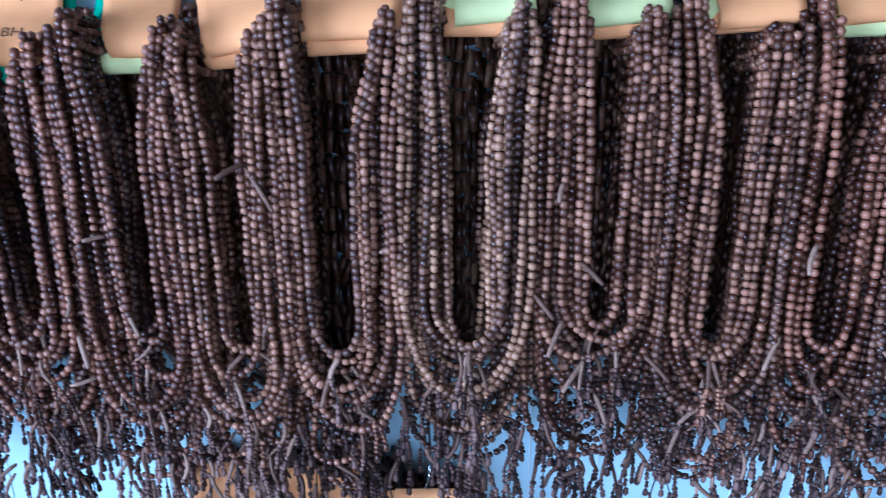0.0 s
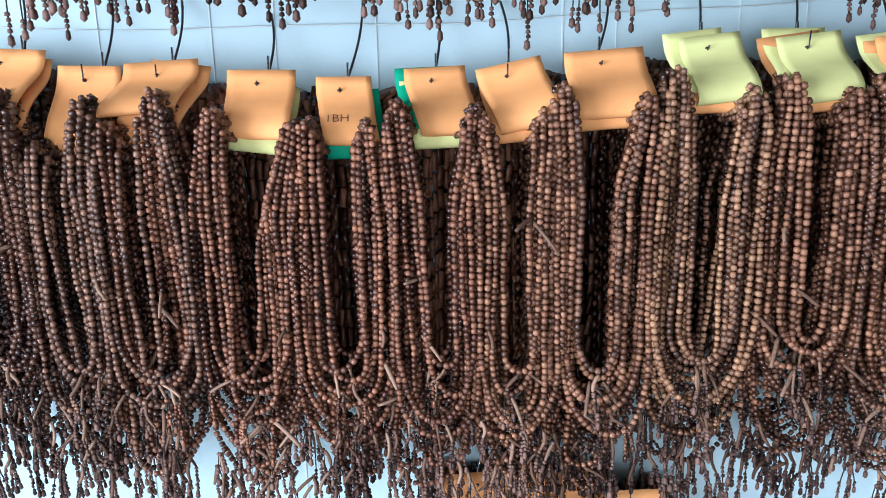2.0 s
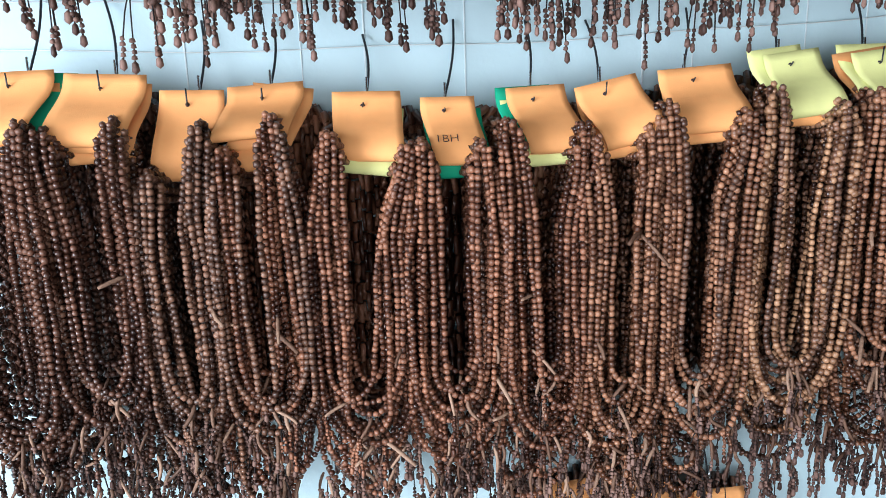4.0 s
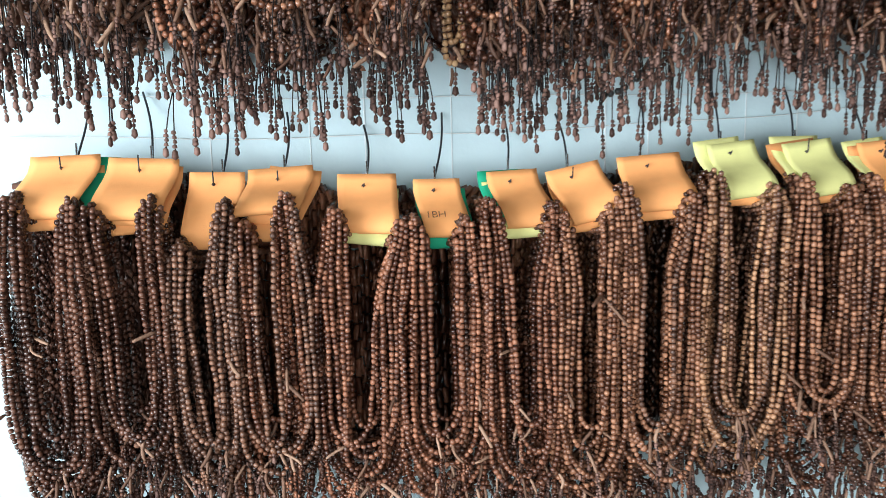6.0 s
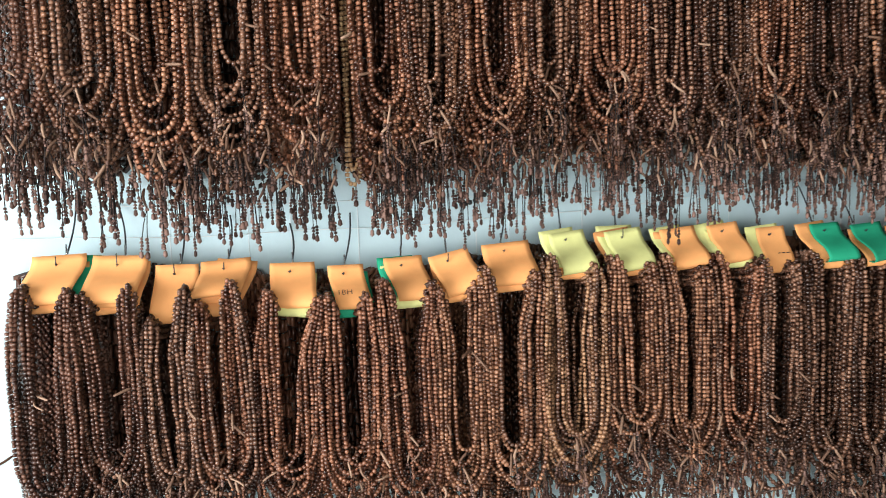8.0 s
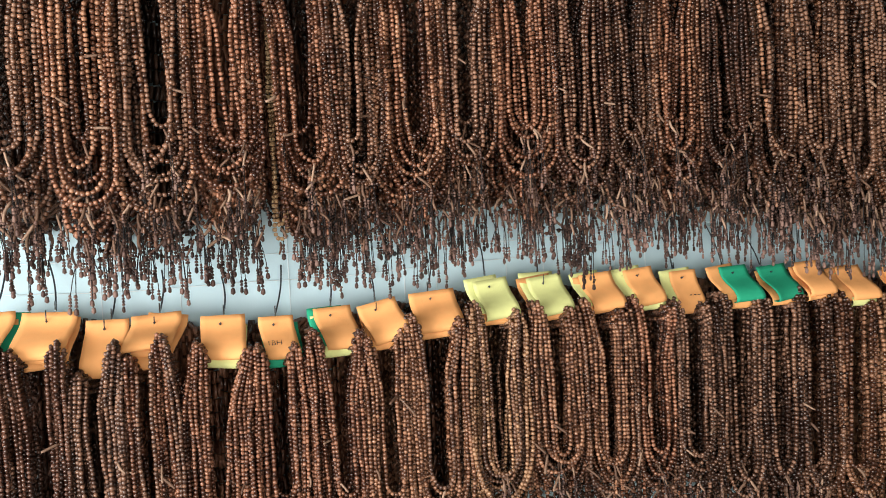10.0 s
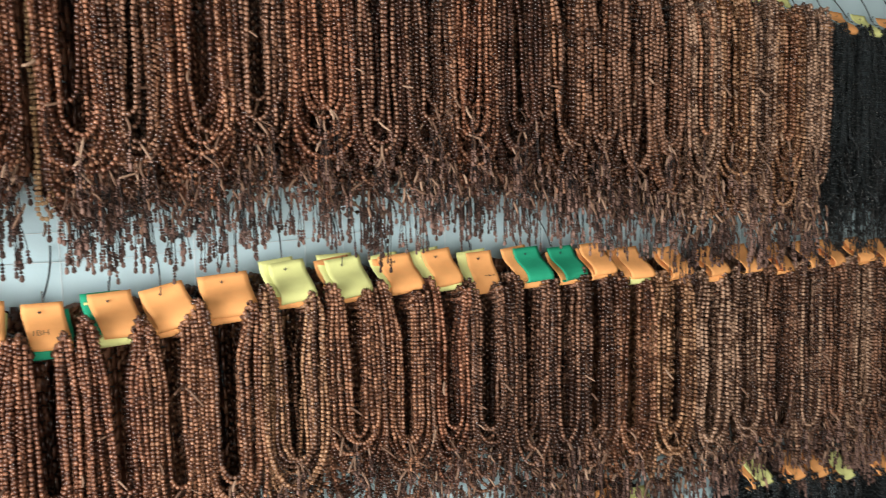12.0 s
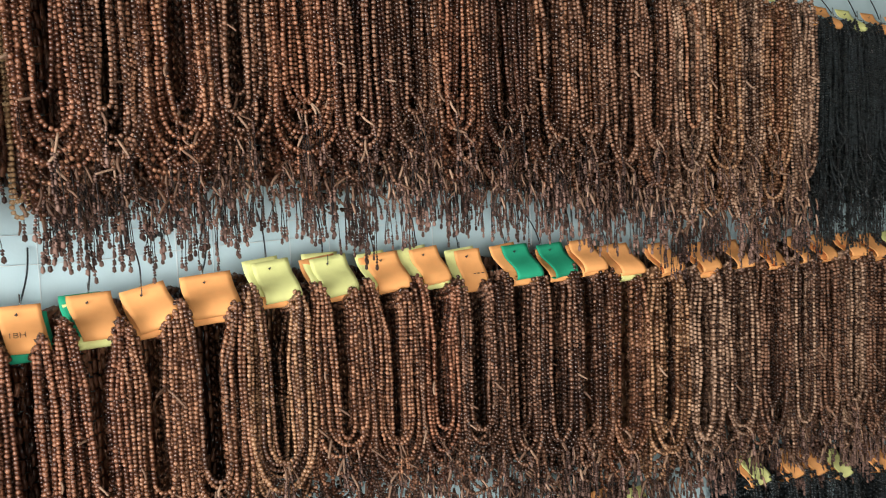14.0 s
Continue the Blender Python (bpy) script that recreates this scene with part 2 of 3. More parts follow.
# pale vertical strips on the wall, and the thin lines strung along it
STRIPS = [-0.93, -0.86, -0.585, -0.47, -0.405, -0.30, -0.105, -0.048, 0.083, 0.155, 0.30, 0.365, 0.53, 0.60, 0.80, 1.0]


def wall_strip(x):
    bm = bmesh.new()
    w = random.uniform(0.0010, 0.0026)
    box(bm, x - w / 2, x + w / 2, WALL_Y - 0.0012, WALL_Y, 0.9, 2.5)
    bmesh.ops.bevel(bm, geom=bm.edges[:], offset=0.0003, segments=1, affect="EDGES")
    tagged(part("trim", bm, M_STRIP), "thin pale vertical strip on the display wall", "strip", "wall strips", "structure")


for sx in STRIPS:
    wall_strip(sx)


def strung_line(z0, z1, sag, x0, x1):
    s = np.linspace(0, 1, 60)
    z = z0 + (z1 - z0) * s - sag * 4 * s * (1 - s) + 0.0015 * np.sin(s * 23)
    p = np.stack([x0 + (x1 - x0) * s, np.full(60, WALL_Y - 0.006), z], 1)
    ob = mesh_object("string", *tube_arrays(p, 0.0006, 5), M_LINE)
    tagged(ob, "thin clear nylon line strung along the wall", "string", "strung lines")


strung_line(1.672, 1.700, 0.020, -0.80, 0.42)
strung_line(1.716, 1.722, 0.012, -0.80, 0.9)
strung_line(1.215, 1.235, 0.012, -0.75, 0.9)


# ---- strings of beads ----
def smooth_step(v):
    v = np.clip(v, 0, 1)
    return v * v * (3 - 2 * v)


def strand_path(rng, hook_x, legs, tops, y_front, y_back, bottom, lean=0.0, fan=0.10, wander=1.0):
    """The line of one string: from behind the tag over the left crest, down the left leg, round the bottom, up the right leg and over its crest.
    legs: x of both legs; tops: (x, z) of both crests."""
    m = 90
    centre = (legs[0] + legs[1]) / 2 + lean
    span = abs(legs[1] - legs[0]) / 2
    sides = []
    drop0 = min(tops[0][1], tops[1][1]) - bottom
    b = min(max(span * rng.uniform(0.9, 2.4), 0.014), 0.4 * drop0)
    for k in (0, 1):
        xt, zt = tops[k]
        a = np.linspace(0.15, 1, 7) * np.pi / 2
        arch = np.stack([hook_x + (xt - hook_x) * (0.5 + 0.5 * np.sin(a)), y_back + (y_front + 0.006 - y_back) * np.sin(a), zt - 0.012 * np.cos(a)], 1)
        depth = zt - bottom
        d = np.linspace(0.004, 1, m) * depth
        x = xt + (legs[k] - xt) * smooth_step(d / fan) + lean * np.clip(d / depth, 0, 1) ** 2 * 0.6
        x = x + wander * (0.0013 * np.sin(d * rng.uniform(14, 30) + rng.uniform(0, 6.3)) + 0.0005 * np.sin(d * 80 + rng.uniform(0, 6.3))) * smooth_step(d / 0.05)
        tail = np.clip((d - (depth - b)) / b, 0, 1)
        x = centre + (x - centre) * np.sqrt(np.clip(1 - tail ** 2, 0, 1))
        y = y_front + 0.006 * (1 - smooth_step(d / 0.03)) + wander * 0.0016 * np.sin(d * 33 + rng.uniform(0, 6.3)) * smooth_step(d / 0.05)
        sides.append(np.concatenate([arch, np.stack([x, y, zt - d], 1)]))
    sides[1][-1] = sides[0][-1]
    return np.concatenate([sides[0], sides[1][::-1][1:]])


def resample(p, step):
    s = np.concatenate([[0], np.cumsum(np.linalg.norm(np.diff(p, axis=0), axis=1))])
    q = np.arange(0, s[-1] - step * 0.4, step)
    return np.stack([np.interp(q, s, p[:, i]) for i in range(3)], 1)


FULL = [(-0.93, 0.50), (-0.55, 0.94), (0.55, 0.94), (0.93, 0.50)]
ROUND = [(-0.80, 0.74), (0.0, 1.03), (0.80, 0.74)]
BARREL = [(-0.62, 0.93), (0.62, 0.93)]
PLAIN = [(0.0, 1.05)]
DETAIL = {3: (5, ROUND), 2: (5, BARREL), 1: (4, BARREL), 0: (3, PLAIN)}


def strand_places(rng, path, size, pitch=0.95):
    step = size * pitch
    c = resample(path, step)
    c = c + rng.normal(0, size * 0.03, c.shape)
    t, u, v = frames_along(c)
    t = t + rng.normal(0, 0.09, (len(c), 3))
    t /= np.linalg.norm(t, axis=1, keepdims=True)
    u = np.cross(t, v)
    u /= np.linalg.norm(u, axis=1, keepdims=True)
    v = np.cross(t, u)
    r = size * 0.5 * rng.uniform(0.90, 1.08, len(c))
    half = np.full(len(c), step * 0.5) * rng.uniform(0.86, 1.04, len(c))
    return c, t, u, v, r, half


def strand(rng, path, size, mat, detail, parent, label=""):
    """A string of beads along its path, threaded tight."""
    ob = mesh_object("bead_string", *bead_arrays(*strand_places(rng, path, size), *DETAIL[detail]), mat)
    ob["kind"] = "stuff"
    return under(ob, parent, label)


BEAD_MESH = {}


def single_strand(rng, path, size, mat, detail, parent, label=""):
    """A string whose beads are objects of their own on its cord."""
    c, t, u, v, r, half = strand_places(rng, path, size)
    cord = under(mesh_object("bead_string", *tube_arrays(c, 0.0009, 4), M_CORD), parent, label)
    if mat not in BEAD_MESH:
        z = np.zeros((1, 3))
        one = np.ones(1)
        first = mesh_object("bead", *bead_arrays(z, z + [0, 0, 1.0], z + [1.0, 0, 0], z + [0, 1.0, 0], one, one, 7, FULL), mat)
        BEAD_MESH[mat] = first.data
        bpy.data.objects.remove(first)
    for k in range(len(c)):
        b = new("bead", BEAD_MESH[mat])
        b.parent = cord
        b.matrix_basis = Matrix(((u[k][0] * r[k], v[k][0] * r[k], t[k][0] * half[k], c[k][0]), (u[k][1] * r[k], v[k][1] * r[k], t[k][1] * half[k], c[k][1]),
                                 (u[k][2] * r[k], v[k][2] * r[k], t[k][2] * half[k], c[k][2]), (0, 0, 0, 1)))
    return cord


def end_bead_arrays(rng, at, size, swing, out):
    """The long twig-like end bead below a loop, and the point where its cords leave."""
    a = rng.normal(0, swing)
    f = rng.uniform(-0.5, 0.15) * min(1.0, swing * 2)
    way = np.array([math.sin(a), f * 0.6 - out, -abs(math.cos(a))])
    way /= np.linalg.norm(way)
    ln = rng.uniform(0.016, 0.027)
    s = np.linspace(0, 1, 6)[:, None]
    p = np.array(at) + way * 0.003 + way * ln * s + np.array([rng.normal(0, 0.0015), 0, 0]) * np.sin(s * 3.14)
    rad = size * 0.5 * np.array([0.40, 0.62, 0.57, 0.60, 0.55, 0.42]) * rng.uniform(0.75, 1.05)
    return tube_arrays(p, rad, 6), p[-1]


def tail_arrays(rng, q0, size, length):
    """One cord with a few small beads on it and a drop-shaped bead at its end: (beads, cord)."""
    hang = length * rng.uniform(0.45, 1.0)
    small = size * rng.uniform(0.58, 0.74)
    s = np.linspace(0, 1, 4)
    side, fwd = rng.normal(0, 0.004), rng.normal(0, 0.004)
    line = np.stack([q0[0] + side * (1 - (1 - s) ** 2), q0[1] + fwd * s, q0[2] - hang * s], 1)
    n1, n2 = rng.integers(1, 5), rng.integers(2, 5)
    z1 = -small * (0.4 + 0.85 * np.arange(n1))
    z2 = -hang + small * (1.5 + 0.85 * np.arange(n2))
    zz = np.concatenate([z1, z2, [-hang]])
    xs = np.interp(-zz, hang * s, line[:, 0]) + rng.normal(0, 0.0004, len(zz))
    ys = np.interp(-zz, hang * s, line[:, 1])
    cs = np.stack([xs, ys, q0[2] + zz], 1)
    half = np.full(len(zz), small * 0.44)
    rr = small * 0.5 * rng.uniform(0.8, 1.12, len(zz))
    rr[-1] *= 1.2
    half[-1] *= 2.4
    one = np.ones((len(zz), 1))
    return bead_arrays(cs, one * [0, 0, -1.0], one * [1.0, 0, 0], one * [0, 1.0, 0], rr, half, 4, [(-0.6, 0.80), (0.5, 1.0)]), tube_arrays(line, 0.0007, 3)


def tail_object(name, beads, cords, mat, host):
    """The tails of one string, or of many, as one mesh with beads and cords."""
    pieces = beads + cords
    ob = mesh_object(name, *joined(pieces), mat)
    ob.data.materials.append(M_CORD)
    flags = [0] * len(beads) + [1] * len(cords)
    idx = np.concatenate([np.full(len(p[1]), g) for p, g in zip(pieces, flags)] + [np.full(len(p[2]), g) for p, g in zip(pieces, flags)]).astype(np.int32)
    ob.data.polygons.foreach_set("material_index", idx)
    return under(ob, host)


def hank(seed, hook, drop, y_front, mat, label, group, centre=0.0, gap=0.010, outer=(0.044, 0.044), crest=(-0.032, -0.024, 0.032, -0.026), spread=1.16, ranks=2,
         extra=6, back=3, size=0.0066, detail=3, tail=0.045, category="bead strands", ends=True, single=0, longer=(1.02, 1.20), fringe=14, stray=0.06,
         mix=(0.10, None), nest=(0.85, 1.02)):
    """A bunch of bead strings over one hook: two legs of several ranks with nested loops below, longer strings behind and a fringe of tails."""
    rng = np.random.default_rng(seed)
    ob = thing("bead_hank", hook, label, category, group)
    hx, hz = hook[0], hook[2]
    y_back = WALL_Y - 0.07
    wood2 = mix[1] or M_GREY
    top_w = min(0.014, 0.36 * (outer[0] + outer[1]) / 2)

    def line(f, y, bottom, loose=1.0, lift=0.0):
        legs = (hx + centre - gap - f * (outer[0] - gap) + rng.normal(0, 0.0012) * loose, hx + centre + gap + f * (outer[1] - gap) + rng.normal(0, 0.0012) * loose)
        u = 2 * f - 1
        dome = 0.030 * abs(u) ** 1.8 + rng.uniform(0, 0.002)
        tops = ((hx + crest[0] - u * top_w, hz + crest[1] - dome + lift), (hx + crest[2] + u * top_w, hz + crest[3] - dome + lift))
        lean = rng.normal(0, 0.006) * loose
        if rng.random() < stray * loose:
            lean += rng.choice([-1, 1]) * rng.uniform(0.012, 0.024)
        return strand_path(rng, hx, legs, tops, y, max(y_back, y + 0.01), bottom, lean, rng.uniform(0.07, 0.12), loose)

    count = 0
    cols = max(3, round(((outer[0] + outer[1]) / 2 - gap) / (size * spread)))
    for r in range(ranks):
        n = cols - (r % 2)
        for j in rng.permutation(n):
            f = min(max((j + 0.5) / n + rng.normal(0, 0.03), 0.0), 1.0)
            low = hz - drop * (nest[0] + (nest[1] - nest[0]) * f + rng.normal(0, 0.034))
            p = line(f, y_front + size * 1.7 * r + rng.uniform(-0.0026, 0.0026), low, 1.0, 0.003 * r)
            wood = mat if rng.random() > mix[0] or mat is M_BLACK else wood2
            make = single_strand if count < single else strand
            st = make(rng, p, size * rng.uniform(0.94, 1.06), wood, detail, ob)
            count += 1
            if not ends:
                continue
            loose_end = rng.random() < 0.22
            at = p[int(len(p) * rng.choice([rng.uniform(0.25, 0.44), rng.uniform(0.56, 0.75)]))] if loose_end else p[np.argmin(p[:, 2])]
            twig, q = end_bead_arrays(rng, at, size, 1.1 if loose_end else 0.6, 0.5 if loose_end else 0.12)
            under(mesh_object("end_bead", *twig, M_BLACK if mat is M_BLACK else M_TWIG), st)
            if not loose_end:
                tails = [tail_arrays(rng, q, size, tail) for k in range(2)]
                tail_object("tassel", [a for a, c in tails], [c for a, c in tails], M_BLACK if mat is M_BLACK else (mat if rng.random() < 0.4 else M_TAIL), st)
    # ranks behind, close together, down to the wall
    deep, twigs, beads, cords = [], [], [], []
    y0, y1 = y_front + size * (1.7 * ranks + 0.9), WALL_Y - 0.034
    layers = max(3, int((y1 - y0) / 0.022))
    for k in range(layers):
        y = y0 + (y1 - y0) * k / (layers - 1)
        for j in range(back):
            p = line(0.2 + 0.6 * (j + rng.uniform(0.2, 0.8)) / back, y, hz - drop * rng.uniform(0.98, 1.18), 0.5)
            deep.append(bead_arrays(*strand_places(rng, p, size * 1.35, 1.3), *DETAIL[0]))
    # strings that hang across the hollow at the wall
    for j in range(14):
        half = 0.002 + (max(outer) + 0.006) * (j % 7 + 0.5 * (j // 7)) / 6
        y = WALL_Y - 0.014 - 0.011 * (j // 7)
        legs = (hx + centre * 0.7 - half, hx + centre * 0.7 + half)
        p = strand_path(rng, hx, legs, ((legs[0], hz - 0.014), (legs[1], hz - 0.014)), y, y + 0.004, hz - drop * rng.uniform(1.0, 1.12), 0, 0.05, 0.5)
        deep.append(bead_arrays(*strand_places(rng, p, size * 1.55, 2.2), 3, [(-0.9, 0.9), (0.9, 0.9)]))
    ob_deep = under(mesh_object("string_backing", *joined(deep), mat), ob)
    ob_deep["kind"] = "stuff"
    # longer strings between the ranks, whose loops show below the front ones
    for k in range(extra):
        low = hz - drop * rng.uniform(*longer)
        p = line(rng.uniform(0.1, 1.0), y_front + rng.uniform(0.012, 0.045), low, 1.6)
        st = strand(rng, p, size, mat if rng.random() > 0.3 or mat is M_BLACK else wood2, min(detail, 1), ob)
        at = p[np.argmin(p[:, 2])]
        twig, q = end_bead_arrays(rng, at, size, 0.5, 0.05)
        twigs.append(twig)
        for k2 in range(3):
            a, c = tail_arrays(rng, q, size, tail)
            beads.append(a), cords.append(c)
    if ends:
        for k in range(fringe):
            f = rng.uniform(-1, 1)
            at = (hx + centre + f * (outer[1] if f > 0 else outer[0]) * 1.02, rng.uniform(y_front + 0.004, min(WALL_Y - 0.02, y_front + 0.07)), hz - drop * rng.uniform(nest[1] - 0.06, longer[1]))
            twig, q = end_bead_arrays(rng, at, size, 0.4, 0.05)
            twigs.append(twig)
            for k2 in range(2):
                a, c = tail_arrays(rng, q if rng.random() < 0.7 else np.array(at), size, tail)
                beads.append(a), cords.append(c)
    if twigs:
        o2 = under(mesh_object("twig_fringe", *joined(twigs), M_BLACK if mat is M_BLACK else M_TWIG), ob)
        o2["kind"] = "stuff"
        o3 = tail_object("fringe", beads, cords, M_BLACK if mat is M_BLACK else M_TAIL, ob)
        o3["kind"] = "stuff"
    return ob


# ---- hooks and paper tags ----
def wall_hook(rng, hook, lean=0.0, tip=0.003):
    ob = thing("wall_hook", hook, "bent steel wire hook with a dark stem on the wall", "hook", "wire hooks")
    x, y, z = hook
    up = rng.uniform(0.055, 0.085)
    s = np.linspace(0, 1, 9)
    stem = np.stack([x + 0.006 + lean * s + 0.004 * np.sin(s * 3), np.full(9, y + 0.03) + (WALL_Y - 0.004 - y - 0.03) * s, z + 0.012 + up * s], 1)
    under(mesh_object("stem", *tube_arrays(stem, 0.0013, 6), M_STEM), ob, "dark wire stem")
    clip = np.array([[x + 0.006, y + 0.028, z + 0.026], [x + 0.006, y + 0.027, z + 0.012], [x + 0.004, y + 0.024, z + 0.003], [x, y + 0.012, z - 0.002],
                     [x, y - 0.004, z - 0.002], [x, y - 0.0075, z - 0.001], [x + 0.0004, y - 0.0095, z + 0.001], [x + 0.0006, y - 0.0105, z + tip]])
    under(mesh_object("prong", *tube_arrays(clip[:4], 0.0013, 6), M_STEEL), ob, "bright steel prong")
    under(mesh_object("tip", *tube_arrays(clip[3:], 0.0008, 6), M_STEM), ob, "dark wire tip bent upwards")
    return ob


PROFILE = [(-0.003, 0.013), (0.0, 0.005), (0.004, -0.004), (0.010, -0.013), (0.019, -0.021), (0.029, -0.029), (0.038, -0.038), (0.044, -0.048),
           (0.046, -0.057), (0.0445, -0.0635), (0.040, -0.0665), (0.033, -0.0655), (0.024, -0.063)]


def paper_tag(rng, hook, colour, dx=0.0, dy=0.0, dz=0.0, tilt=0.0, flat=1.0, width=None, length=0.74, twist=0.0, shear=0.0, label=None):
    """A folded note on the hook: it hangs from its hole, bends forward over the beads and folds back under."""
    x, y, z = hook
    width = width or rng.uniform(0.055, 0.064)
    prof = np.array(PROFILE)
    f, d = prof[:, 0] * flat, prof[:, 1].copy()
    d = np.where(d < 0, d * length, d)
    m, k = len(prof), 9
    uu = np.linspace(-0.5, 0.5, k)
    verts = []
    th = 0.0007
    curl = rng.normal(0, 0.003)
    tang = np.gradient(np.stack([f, d], 1), axis=0)
    tang /= np.linalg.norm(tang, axis=1, keepdims=True)
    nor = np.stack([-tang[:, 1], tang[:, 0]], 1)
    for layer in (0.5, -0.5):
        for i in range(m):
            for u in uu:
                px = u * width * (1 + 0.015 * math.sin(i * 0.7)) + shear * min(max(-d[i] / 0.04, 0), 1.2)
                pf = f[i] + nor[i, 0] * th * layer + curl * (u * 2) ** 2 * i / m + twist * u * i / m
                pd = d[i] + nor[i, 1] * th * layer
                verts.append((px, -pf, pd))
    v = np.array(verts)
    ca, sa = math.cos(tilt), math.sin(tilt)
    v = np.stack([v[:, 0] * ca - v[:, 2] * sa, v[:, 1], v[:, 0] * sa + v[:, 2] * ca], 1)
    v += np.array([x + dx, y - 0.004 + dy, z + dz])
    quads = []
    n1 = m * k
    for i in range(m - 1):
        for j in range(k - 1):
            a = i * k + j
            quads.append((a, a + k, a + k + 1, a + 1))
            quads.append((n1 + a, n1 + a + 1, n1 + a + k + 1, n1 + a + k))
    rim = [j for j in range(k)] + [i * k + k - 1 for i in range(1, m)] + [(m - 1) * k + j for j in range(k - 2, -1, -1)] + [i * k for i in range(m - 2, 0, -1)]
    for a, b in zip(rim, rim[1:] + rim[:1]):
        quads.append((a, b, n1 + b, n1 + a))
    ob = mesh_object("paper_tag", v, np.array(quads), np.zeros((0, 3), int), PAPER[colour])
    names = {"orange": "folded orange paper tag hooked over the bead strings", "yellow": "folded lime yellow paper tag hooked over the bead strings",
             "green": "folded dark green paper tag hooked over the bead strings"}
    tagged(ob, label or names[colour], "paper tag", "paper tags")
    # punched hole, dark, with a torn rim
    a = np.linspace(0, 2 * np.pi, 11)[:-1]
    hx, hy, hz = x, y - 0.0068 + dy, z + dz * 0.3
    ring = np.stack([hx + 0.0021 * np.cos(a) * rng.uniform(0.8, 1.15, 10), np.full(10, hy) - 0.0012 * np.sin(a) * 0.3, hz + 0.0019 * np.sin(a)], 1)
    hv = np.concatenate([ring, ring + [0, 0.0012, 0], [[hx, hy, hz]]])
    ht = np.array([(i, (i + 1) % 10, 20) for i in range(10)])
    hq = np.array([(i, i + 10, (i + 1) % 10 + 10, (i + 1) % 10) for i in range(10)])
    h = mesh_object("punched_hole", hv, hq, ht, M_INK)
    h.parent = ob
    h["label"] = "dark punched hole"
    return ob


